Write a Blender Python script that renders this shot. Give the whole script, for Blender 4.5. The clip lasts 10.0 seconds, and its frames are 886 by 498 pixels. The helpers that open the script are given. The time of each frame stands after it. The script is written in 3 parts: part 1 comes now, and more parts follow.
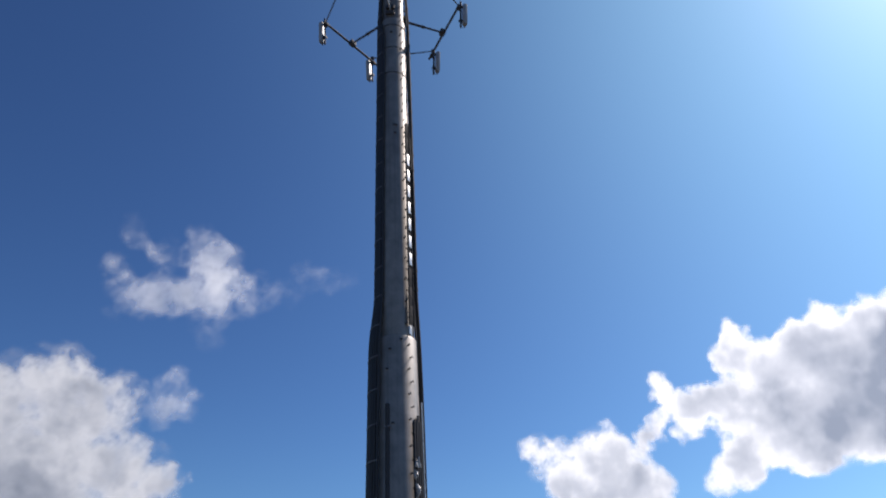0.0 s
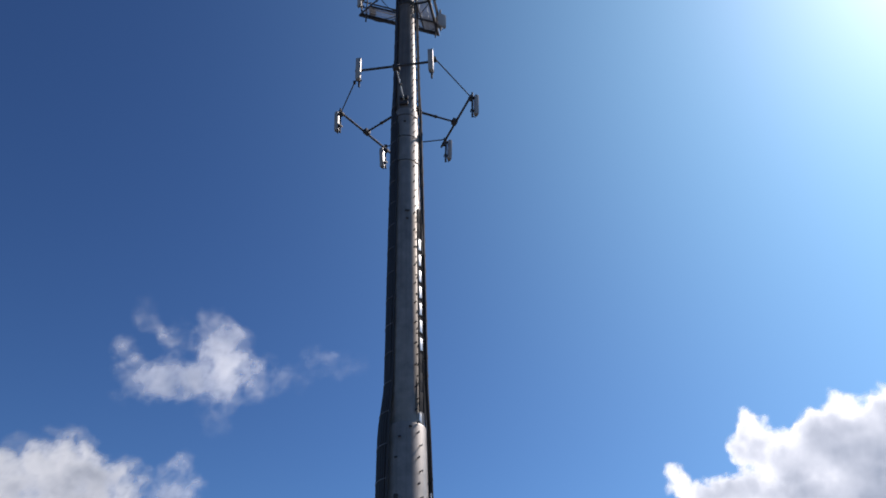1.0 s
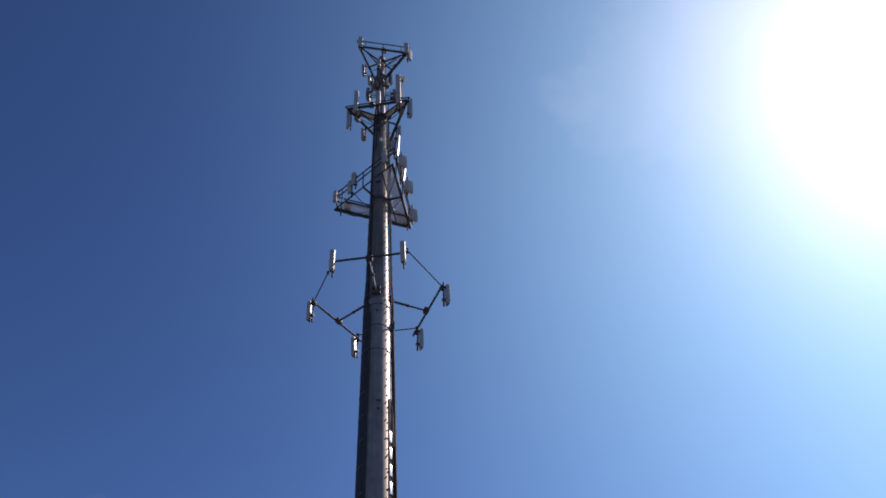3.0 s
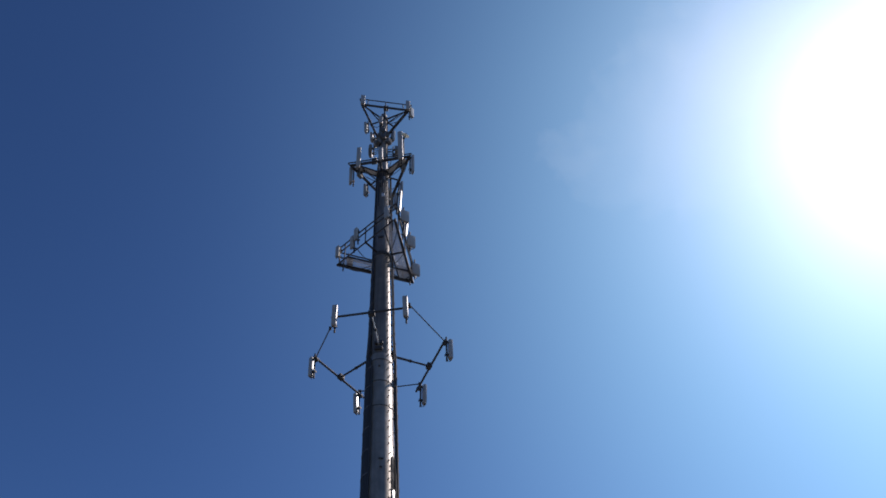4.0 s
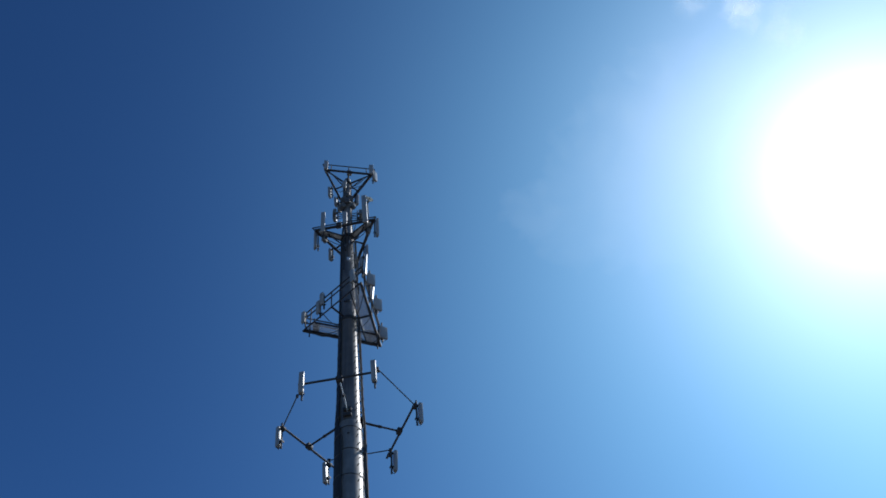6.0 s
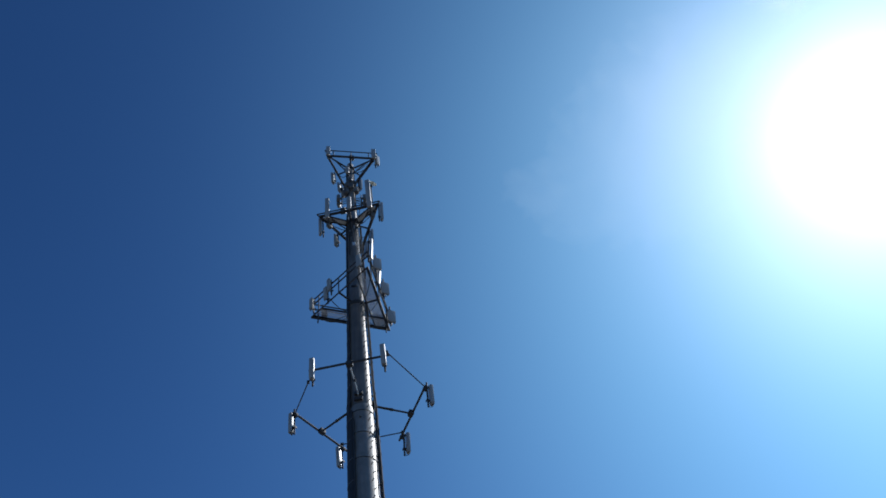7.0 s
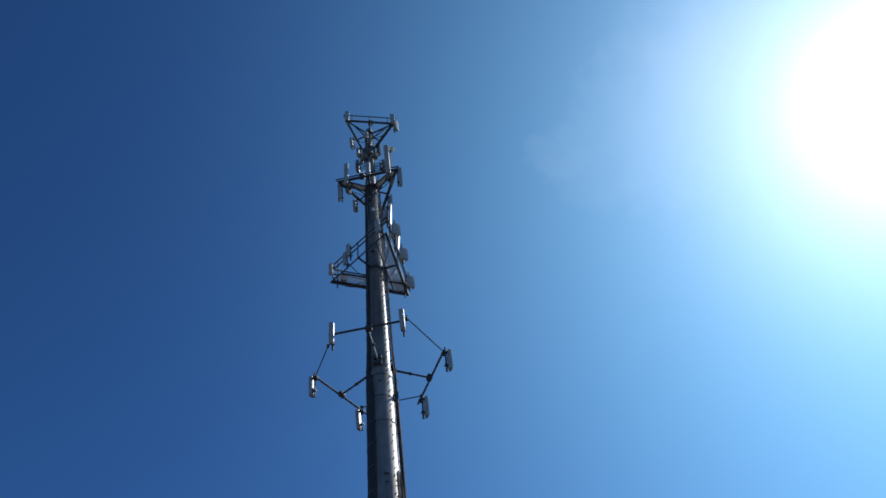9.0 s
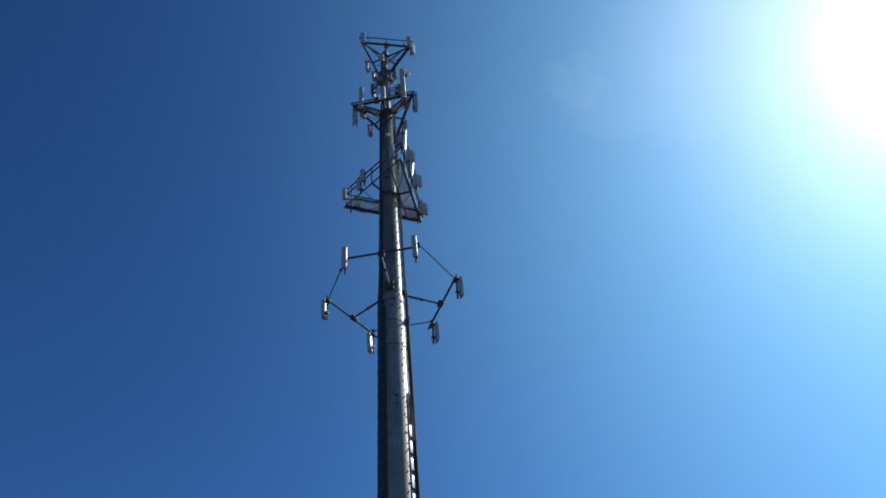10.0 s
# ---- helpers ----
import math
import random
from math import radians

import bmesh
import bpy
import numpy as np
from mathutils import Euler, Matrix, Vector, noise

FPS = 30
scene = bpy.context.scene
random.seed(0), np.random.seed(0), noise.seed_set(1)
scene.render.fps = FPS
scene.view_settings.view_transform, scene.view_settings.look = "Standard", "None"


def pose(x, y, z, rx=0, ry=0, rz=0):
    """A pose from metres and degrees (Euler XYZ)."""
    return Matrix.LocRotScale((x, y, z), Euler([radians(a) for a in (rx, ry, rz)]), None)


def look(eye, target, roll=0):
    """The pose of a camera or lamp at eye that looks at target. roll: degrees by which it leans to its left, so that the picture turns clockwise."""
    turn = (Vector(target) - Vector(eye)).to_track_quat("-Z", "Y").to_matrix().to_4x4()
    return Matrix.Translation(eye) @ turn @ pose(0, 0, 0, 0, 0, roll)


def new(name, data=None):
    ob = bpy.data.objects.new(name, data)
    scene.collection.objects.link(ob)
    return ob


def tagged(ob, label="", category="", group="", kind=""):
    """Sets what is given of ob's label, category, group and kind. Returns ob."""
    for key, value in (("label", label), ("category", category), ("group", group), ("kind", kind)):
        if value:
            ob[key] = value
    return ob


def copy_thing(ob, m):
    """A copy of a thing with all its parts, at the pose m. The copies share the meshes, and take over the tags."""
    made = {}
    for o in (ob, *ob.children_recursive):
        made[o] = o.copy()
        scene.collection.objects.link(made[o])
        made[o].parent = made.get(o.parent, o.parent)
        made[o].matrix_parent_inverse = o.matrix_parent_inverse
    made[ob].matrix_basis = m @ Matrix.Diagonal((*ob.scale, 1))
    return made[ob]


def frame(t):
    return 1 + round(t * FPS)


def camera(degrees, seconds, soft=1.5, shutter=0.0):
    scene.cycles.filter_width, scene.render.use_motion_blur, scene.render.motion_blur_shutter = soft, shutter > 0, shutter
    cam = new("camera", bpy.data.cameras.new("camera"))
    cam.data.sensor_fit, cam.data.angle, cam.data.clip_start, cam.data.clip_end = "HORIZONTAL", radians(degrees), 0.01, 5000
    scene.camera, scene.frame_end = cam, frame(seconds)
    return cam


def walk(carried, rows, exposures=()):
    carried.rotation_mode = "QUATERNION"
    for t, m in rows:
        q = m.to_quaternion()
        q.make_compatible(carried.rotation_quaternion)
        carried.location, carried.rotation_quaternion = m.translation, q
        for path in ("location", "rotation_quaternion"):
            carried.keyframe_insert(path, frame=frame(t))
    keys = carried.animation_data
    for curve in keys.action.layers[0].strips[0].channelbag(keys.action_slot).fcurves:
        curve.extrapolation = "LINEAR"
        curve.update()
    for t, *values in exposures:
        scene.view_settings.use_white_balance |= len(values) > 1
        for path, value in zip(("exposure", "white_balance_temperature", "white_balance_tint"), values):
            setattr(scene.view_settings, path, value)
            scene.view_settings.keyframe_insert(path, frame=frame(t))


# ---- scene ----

# ---------- camera ----------
cam = camera(61.36, 10.0, soft=1.7, shutter=0.3)
PATH = [
    (0.0, 0, 0, 1.6, 119.43, 2.31, -2.95),
    (0.2, 0, 0, 1.6, 121.47, 1.83, -2.06),
    (0.5, 0, 0, 1.6, 123.92, 1.86, -1.42),
    (1.0, 0, 0, 1.6, 125.95, 1.56, -2.42),
    (1.5, 0, 0, 1.6, 128.84, 1.93, -3.22),
    (2.0, 0, 0, 1.6, 132.63, 2.44, -3.12),
    (2.5, 0, 0, 1.6, 137.07, 3.04, -3.27),
    (3.0, 0, 0, 1.6, 140.28, 3.23, -3.79),
    (3.2, 0, 0, 1.6, 141.32, 3.37, -3.34),
    (4.3, 0, 0, 1.6, 145.38, 3.35, -3.36),
    (4.5, 0, 0, 1.6, 145.94, 3.59, -2.88),
    (5.0, 0, 0, 1.6, 147.14, 4.95, -4.51),
    (5.5, 0, 0, 1.6, 148.59, 6.19, -4.03),
    (5.7, 0, 0, 1.6, 149.50, 6.44, -3.80),
    (6.8, 0, 0, 1.6, 147.86, 6.55, -1.50),
    (7.0, 0, 0, 1.6, 148.05, 7.16, -1.37),
    (7.5, 0, 0, 1.6, 147.88, 7.60, -1.01),
    (8.0, 0, 0, 1.6, 147.53, 7.44, -0.90),
    (8.5, 0, 0, 1.6, 145.42, 6.28, -1.12),
    (9.0, 0, 0, 1.6, 145.49, 5.85, -0.73),
    (9.5, 0, 0, 1.6, 143.31, 6.32, -1.09),
    (10.0, 0, 0, 1.6, 139.88, 4.15, -1.30),
]
EXPOSURES = [(0.0, -0.07, 7150, 18), (1.5, -0.05, 7050, 18), (2.5, -0.03, 6950, 20), (3.1, 0.0, 7350, 27), (4.5, -0.17, 6600, 13),
             (5.0, -0.21, 6200, 9), (5.5, -0.24, 6100, 8), (7.5, -0.25, 6080, 8), (10.0, -0.19, 6080, 7)]
walk(cam, [(t, pose(*p)) for t, *p in PATH], EXPOSURES)

# ---------- sky and sun ----------
SUN_AZ, SUN_EL = 61.4, 47.1  # degrees clockwise from +y, degrees above the horizon
sun_dir = Vector((math.sin(radians(SUN_AZ)) * math.cos(radians(SUN_EL)),
                  math.cos(radians(SUN_AZ)) * math.cos(radians(SUN_EL)), math.sin(radians(SUN_EL))))
world = bpy.data.worlds.new("sky")
scene.world = world
world.use_nodes = True
wn, wl = world.node_tree.nodes, world.node_tree.links
background = wn["Background"]
sky = wn.new("ShaderNodeTexSky")
sky.sky_type, sky.sun_disc = "NISHITA", False
sky.sun_elevation, sky.sun_rotation = radians(SUN_EL), radians(SUN_AZ)
sky.altitude, sky.air_density, sky.dust_density, sky.ozone_density = 50, 1.0, 0.6, 2.0
SKY_STRENGTH = 0.064
background.inputs["Strength"].default_value = SKY_STRENGTH
# the sun's own aureole in thin haze
coord = wn.new("ShaderNodeTexCoord")
dot = wn.new("ShaderNodeVectorMath")
dot.operation = "DOT_PRODUCT"
dot.inputs[1].default_value = sun_dir
wl.new(coord.outputs["Generated"], dot.inputs[0])


def math_node(op, a, b):
    n = wn.new("ShaderNodeMath")
    n.operation = op
    for i, v in enumerate((a, b)):
        if isinstance(v, (int, float)):
            n.inputs[i].default_value = v
        else:
            wl.new(v, n.inputs[i])
    return n.outputs[0]


facing = math_node("MAXIMUM", dot.outputs["Value"], 0.0)
# the wide haze glow hangs lower than the sun, where the air is thicker
HAZE_AZ, HAZE_EL = 59.0, 40.0
low_dot = wn.new("ShaderNodeVectorMath")
low_dot.operation = "DOT_PRODUCT"
low_dot.inputs[1].default_value = (math.sin(radians(HAZE_AZ)) * math.cos(radians(HAZE_EL)), math.cos(radians(HAZE_AZ)) * math.cos(radians(HAZE_EL)), math.sin(radians(HAZE_EL)))
wl.new(coord.outputs["Generated"], low_dot.inputs[0])
haze_facing = math_node("MAXIMUM", low_dot.outputs["Value"], 0.0)


def lobe(power, strength, color, toward=facing):
    """Forward scatter round the sun: a lobe of its own width and colour."""
    n = wn.new("ShaderNodeVectorMath")
    n.operation = "SCALE"
    n.inputs[0].default_value = [c * strength / SKY_STRENGTH for c in color]
    wl.new(math_node("POWER", toward, power), n.inputs["Scale"])
    return n.outputs[0]


def added(a, b):
    n = wn.new("ShaderNodeVectorMath")
    n.operation = "ADD"
    wl.new(a, n.inputs[0])
    wl.new(b, n.inputs[1])
    return n.outputs[0]


glow = added(lobe(7.0, 0.57, (0.39, 0.85, 1.0), haze_facing), added(lobe(50.0, 0.58, (1.06, 0.7, 0.74)), lobe(320.0, 1.3, (1.0, 1.0, 1.0))))
total = wn.new("ShaderNodeMix")
total.data_type, total.blend_type = "RGBA", "ADD"
total.inputs["Factor"].default_value = 1.0
deep = wn.new("ShaderNodeGamma")  # the dry, clean air's deep blue
deep.inputs["Gamma"].default_value = 1.4
wl.new(sky.outputs["Color"], deep.inputs["Color"])
blue = wn.new("ShaderNodeMix")
blue.data_type, blue.blend_type = "RGBA", "MULTIPLY"
blue.inputs["Factor"].default_value = 1.0
blue.inputs["B"].default_value = (0.42, 0.675, 0.875, 1)
wl.new(deep.outputs["Color"], blue.inputs["A"])
wl.new(blue.outputs["Result"], total.inputs["A"])
wl.new(glow, total.inputs["B"])
wl.new(total.outputs["Result"], background.inputs["Color"])

sun = new("sun", bpy.data.lights.new("sun", "SUN"))
sun.data.energy, sun.data.angle, sun.data.color = 4.5, radians(0.53), (1.0, 0.97, 0.93)
sun.matrix_world = look(sun_dir * 100, (0, 0, 0))

# ---------- materials ----------


def material(name, color, rough=0.5, metal=0.0, vary=0.15, scale=8.0, bump=0.0, fine=60.0, streak=0.0, stain=(0.1, 0.09, 0.08)):
    """A surface with coarse blotches, fine grain, long streaks down its height, and relief."""
    m = bpy.data.materials.new(name)
    m.use_nodes = True
    n, l = m.node_tree.nodes, m.node_tree.links
    b = n["Principled BSDF"]
    b.inputs["Metallic"].default_value = metal
    co = n.new("ShaderNodeTexCoord")
    coarse, grain = n.new("ShaderNodeTexNoise"), n.new("ShaderNodeTexNoise")
    coarse.inputs["Scale"].default_value, coarse.inputs["Detail"].default_value = scale, 6
    grain.inputs["Scale"].default_value, grain.inputs["Detail"].default_value = fine, 4
    l.new(co.outputs["Object"], coarse.inputs["Vector"])
    l.new(co.outputs["Object"], grain.inputs["Vector"])
    info = n.new("ShaderNodeObjectInfo")
    ramp = n.new("ShaderNodeMapRange")
    ramp.inputs["From Min"].default_value, ramp.inputs["From Max"].default_value = 0.3, 0.7
    ramp.inputs["To Min"].default_value, ramp.inputs["To Max"].default_value = 1 - vary, 1 + vary
    l.new(coarse.outputs["Fac"], ramp.inputs["Value"])
    ramp2 = n.new("ShaderNodeMapRange")
    ramp2.inputs["From Min"].default_value, ramp2.inputs["From Max"].default_value = 0.3, 0.7
    ramp2.inputs["To Min"].default_value, ramp2.inputs["To Max"].default_value = 1 - vary * 0.5, 1 + vary * 0.5
    l.new(grain.outputs["Fac"], ramp2.inputs["Value"])
    ramp3 = n.new("ShaderNodeMapRange")
    ramp3.inputs["To Min"].default_value, ramp3.inputs["To Max"].default_value = 1 - vary * 0.5, 1 + vary * 0.5
    l.new(info.outputs["Random"], ramp3.inputs["Value"])
    mul = n.new("ShaderNodeMath")
    mul.operation = "MULTIPLY"
    l.new(ramp.outputs["Result"], mul.inputs[0])
    l.new(ramp2.outputs["Result"], mul.inputs[1])
    mul2 = n.new("ShaderNodeMath")
    mul2.operation = "MULTIPLY"
    l.new(mul.outputs[0], mul2.inputs[0])
    l.new(ramp3.outputs["Result"], mul2.inputs[1])
    mix = n.new("ShaderNodeMix")
    mix.data_type, mix.blend_type = "RGBA", "MULTIPLY"
    mix.inputs["Factor"].default_value = 1.0
    mix.inputs["A"].default_value = (*color, 1)
    l.new(mul2.outputs[0], mix.inputs["B"])
    out = mix.outputs["Result"]
    if streak:
        mp = n.new("ShaderNodeMapping")
        mp.inputs["Scale"].default_value = (9, 9, 0.12)
        st = n.new("ShaderNodeTexNoise")
        st.inputs["Scale"].default_value, st.inputs["Detail"].default_value = 1.0, 5
        l.new(co.outputs["Object"], mp.inputs["Vector"])
        l.new(mp.outputs["Vector"], st.inputs["Vector"])
        r = n.new("ShaderNodeMapRange")
        r.inputs["From Min"].default_value, r.inputs["From Max"].default_value = 0.48, 0.72
        r.inputs["To Max"].default_value = streak
        l.new(st.outputs["Fac"], r.inputs["Value"])
        mx = n.new("ShaderNodeMix")
        mx.data_type = "RGBA"
        mx.inputs["B"].default_value = (*stain, 1)
        l.new(r.outputs["Result"], mx.inputs["Factor"])
        l.new(out, mx.inputs["A"])
        out = mx.outputs["Result"]
    l.new(out, b.inputs["Base Color"])
    rr = n.new("ShaderNodeMapRange")
    rr.inputs["To Min"].default_value, rr.inputs["To Max"].default_value = max(0.05, rough - 0.12), min(1, rough + 0.12)
    l.new(coarse.outputs["Fac"], rr.inputs["Value"])
    l.new(rr.outputs["Result"], b.inputs["Roughness"])
    if bump:
        bp = n.new("ShaderNodeBump")
        bp.inputs["Strength"].default_value, bp.inputs["Distance"].default_value = bump, 0.01
        l.new(grain.outputs["Fac"], bp.inputs["Height"])
        l.new(bp.outputs["Normal"], b.inputs["Normal"])
    return m


STEEL = material("galvanised_steel", (0.242, 0.227, 0.215), 0.5, 0.36, 0.2, 3.0, 0.15, 45, 0.35)
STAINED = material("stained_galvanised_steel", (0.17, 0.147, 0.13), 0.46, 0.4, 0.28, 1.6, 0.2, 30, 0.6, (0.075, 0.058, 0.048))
# PIPE, DARKSTEEL: near-black, the steel's silhouette against bright sky put into its colour
PIPE = material("silhouette_pipe_steel", (0.036, 0.038, 0.047), 0.72, 0.1, 0.2, 6.0, 0.1, 80)
ROD = material("bright_galvanised_tube", (0.6, 0.61, 0.62), 0.4, 0.5, 0.15, 6.0, 0.1, 80)
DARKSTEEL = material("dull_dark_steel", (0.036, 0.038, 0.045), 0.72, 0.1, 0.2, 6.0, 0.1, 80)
RADOME = material("pale_grey_radome", (0.3, 0.3, 0.302), 0.42, 0.0, 0.06, 4.0, 0.03, 90, 0.12, (0.35, 0.33, 0.3))
CAP = material("grey_end_cap", (0.3, 0.3, 0.3), 0.5, 0.0, 0.1)
SHADEBLACK = material("shade_black_steel", (0.012, 0.012, 0.015), 0.88, 0.0, 0.25, 6.0, 0.1, 80)
CABLE = material("black_coax_jacket", (0.024, 0.024, 0.029), 0.6, 0.0, 0.2, 5.0, 0.05, 70)
STRAP = material("dull_steel_strap", (0.2, 0.2, 0.21), 0.5, 0.5, 0.1)
RADIO = material("grey_radio_housing", (0.15, 0.155, 0.16), 0.5, 0.1, 0.12, 5.0)
CREAM = material("cream_fibreglass", (0.62, 0.6, 0.53), 0.5, 0.0, 0.08)
CONCRETE = material("concrete", (0.36, 0.35, 0.33), 0.85, 0.0, 0.2, 2.0, 0.4, 40, 0.2)
GROUND = material("gravel_and_soil", (0.115, 0.108, 0.1), 0.95, 0.0, 0.35, 0.6, 0.5, 12)

# ---------- mesh helpers ----------
SMOOTH = radians(40)


def mesh_of(name, bm, mat):
    me = bpy.data.meshes.new(name)
    bmesh.ops.recalc_face_normals(bm, faces=bm.faces)
    bm.to_mesh(me)
    bm.free()
    me.materials.append(mat)
    for p in me.polygons:
        p.use_smooth = True
    me.set_sharp_from_angle(angle=SMOOTH)
    return me


def part(name, bm, mat, parent, label=""):
    ob = new(name, mesh_of(name, bm, mat))
    ob.parent = parent
    return tagged(ob, label)


def part_of(name, me, parent, m=None, label=""):
    ob = new(name, me)
    ob.parent = parent
    if m is not None:
        ob.matrix_basis = m
    return tagged(ob, label)


def add_box(bm, size, m=Matrix(), bevel=0.0):
    vs = bmesh.ops.create_cube(bm, size=1)["verts"]
    bmesh.ops.scale(bm, vec=size, verts=vs)
    if bevel:
        es = list({e for v in vs for e in v.link_edges})
        got = bmesh.ops.bevel(bm, geom=es, offset=bevel, segments=2, profile=0.6, affect="EDGES")
        vs = list({v for f in got["faces"] for v in f.verts} | {v for v in vs if v.is_valid})
    bmesh.ops.transform(bm, matrix=m, verts=vs)
    return vs


def add_tube(bm, a, b, r, r2=None, seg=12, caps=True):
    a, b = Vector(a), Vector(b)
    d = b - a
    m = Matrix.Translation((a + b) / 2) @ d.to_track_quat("Z", "Y").to_matrix().to_4x4()
    bmesh.ops.create_cone(bm, cap_ends=caps, segments=seg, radius1=r, radius2=r if r2 is None else r2, depth=d.length, matrix=m)


def tube(a, b, r, r2=None, seg=12):
    bm = bmesh.new()
    add_tube(bm, a, b, r, r2, seg)
    return bm


def box(size, m=Matrix(), bevel=0.0):
    bm = bmesh.new()
    add_box(bm, size, m, bevel)
    return bm


def sweep(points, r, seg=7):
    """A round cable along a line of points."""
    bm = bmesh.new()
    pts = [Vector(p) for p in points]
    rings = []
    for i, p in enumerate(pts):
        d = (pts[min(i + 1, len(pts) - 1)] - pts[max(i - 1, 0)]).normalized()
        u = d.orthogonal() if abs(d.z) < 0.8 else d.cross(Vector((0, 1, 0)))
        u.normalize()
        v = d.cross(u)
        rings.append([bm.verts.new(p + (u * math.cos(2 * math.pi * k / seg) + v * math.sin(2 * math.pi * k / seg)) * r) for k in range(seg)])
    for a, b in zip(rings, rings[1:]):
        for k in range(seg):
            bm.faces.new((a[k], a[(k + 1) % seg], b[(k + 1) % seg], b[k]))
    bm.faces.new(rings[0])
    bm.faces.new(rings[-1])
    return bm


def lathe(profile, seg=18):
    """A many-sided shaft from (height, radius) pairs."""
    bm = bmesh.new()
    rings = [[bm.verts.new((r * math.cos(2 * math.pi * (k + 0.5) / seg), r * math.sin(2 * math.pi * (k + 0.5) / seg), z)) for k in range(seg)] for z, r in profile]
    for a, b in zip(rings, rings[1:]):
        for k in range(seg):
            bm.faces.new((a[k], a[(k + 1) % seg], b[(k + 1) % seg], b[k]))
    bm.faces.new(rings[0])
    bm.faces.new(rings[-1])
    return bm


def empty(name, m=Matrix()):
    ob = new(name)
    ob.matrix_basis = m
    return ob


TOWER = Vector((0, 21, 0))


def polar(deg, r, z=0.0):
    return Vector((r * math.cos(radians(deg)), r * math.sin(radians(deg)), z))


def at_tower(v):
    return TOWER + Vector(v)


# ---------- ground ----------
bm = bmesh.new()
bmesh.ops.create_grid(bm, x_segments=90, y_segments=90, size=4000)
ground = tagged(new("ground", mesh_of("ground", bm, GROUND)), "pale gravel and bare soil running flat to the horizon", "ground", kind="structure")
bm = box((3.4, 3.4, 0.5), Matrix.Translation(TOWER + Vector((0, 0, 0.15))), 0.04)
tagged(new("foundation", mesh_of("foundation", bm, CONCRETE)), "square cast concrete footing under the steel mast", "foundation", kind="structure")

# ---------- the steel pole ----------
SECTIONS = [  # foot, radius there, head, radius there
    (0.4, 0.75, 10.25, 0.655),
    (10.05, 0.575, 23.4, 0.495),
    (23.2, 0.455, 38.3, 0.315),
    (38.2, 0.235, 45.9, 0.2),
]


def radius_at(z):
    for z0, r0, z1, r1 in SECTIONS:
        if z <= z1:
            return r0 + (r1 - r0) * (z - z0) / (z1 - z0)
    return SECTIONS[-1][3]


pole = tagged(empty("monopole", Matrix.Translation(TOWER)), "tall tapering galvanised steel monopole with slip joints, on a concrete footing", "mast")
for i, (z0, r0, z1, r1) in enumerate(SECTIONS):
    prof = [(z0, r0), (z1 - 0.06, r1), (z1, r1 - 0.03)]
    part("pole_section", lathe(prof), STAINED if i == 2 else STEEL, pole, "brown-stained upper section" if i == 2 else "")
part("base_flange", lathe([(0.4, 1.0), (0.48, 1.0), (0.48, 0.76), (0.52, 0.75)], 24), STEEL, pole)
for zc, extra in ((30.3, 0.03), (38.2, 0.07), (45.2, 0.08)):
    r = radius_at(zc) + extra
    part("clamp_collar", lathe([(zc - 0.12, r - 0.02), (zc - 0.1, r), (zc + 0.1, r), (zc + 0.12, r - 0.02)]), DARKSTEEL, pole, "dark bolted clamp collar")
bm = bmesh.new()
add_tube(bm, (0, 0, 0), (0.105, 0, 0), 0.014, seg=8)
add_tube(bm, (0.097, 0, 0), (0.113, 0, 0), 0.03, seg=8)
add_tube(bm, (0.01, 0, 0), (0.03, 0, 0), 0.026, seg=6)
peg_mesh = mesh_of("step_peg", bm, DARKSTEEL)
z, k = 4.0, 0
while z < 38:
    ang = -54 + (3 if k % 2 else -3)
    m = Matrix.Translation(polar(ang, radius_at(z) - 0.01, z)) @ Matrix.Rotation(radians(ang + (8 if k % 2 else -8)), 4, "Z")
    part_of("step_peg", peg_mesh, pole, m)
    z += 0.37
    k += 1
lug = mesh_of("jacking_lug", box((0.04, 0.09, 0.04), bevel=0.01), DARKSTEEL)
for z, ang in ((9.2, -112), (7.6, -98), (18.15, -80), (17.8, -84), (18.15, -88), (10.1, -76), (22.6, -95), (9.8, -104)):
    part_of("jacking_lug", lug, pole, Matrix.Translation(polar(ang, radius_at(z) + 0.015, z)) @ Matrix.Rotation(radians(ang), 4, "Z"))

for z, ang, w, h in ((10.45, -42, 0.11, 0.3), (35.55, -88, 0.16, 0.34), (37.0, -112, 0.1, 0.2), (37.35, -74, 0.1, 0.3), (31.6, -100, 0.3, 0.1)):
    part("bracket_plate", box((0.04, w, h), Matrix.Translation(polar(ang, radius_at(z) + 0.015, z)) @ Matrix.Rotation(radians(ang), 4, "Z"), 0.012), ROD if h > 0.15 else DARKSTEEL, pole, "small bolted bracket plate")

# ---------- feeder cables ----------
JOINT = [(z1, z1 + 1.3) for _, _, z1, _ in SECTIONS[:-1]]


LOW_GAP = 0.07  # cables stand further off the thick foot section


def cable_radius(z, gap=None):
    """Radius at which cables run: they slant over the joints."""
    gap = LOW_GAP if gap is None else gap
    for a, b in JOINT:
        if a - 0.1 <= z <= b:
            ra, rb = radius_at(a - 0.1), radius_at(b)
            f = (z - a + 0.1) / (b - a + 0.1)
            return ra + (rb - ra) * f + (gap * (1 - f) if a < 11 else 0)
    return radius_at(z) + (gap if z < 10.3 else 0)


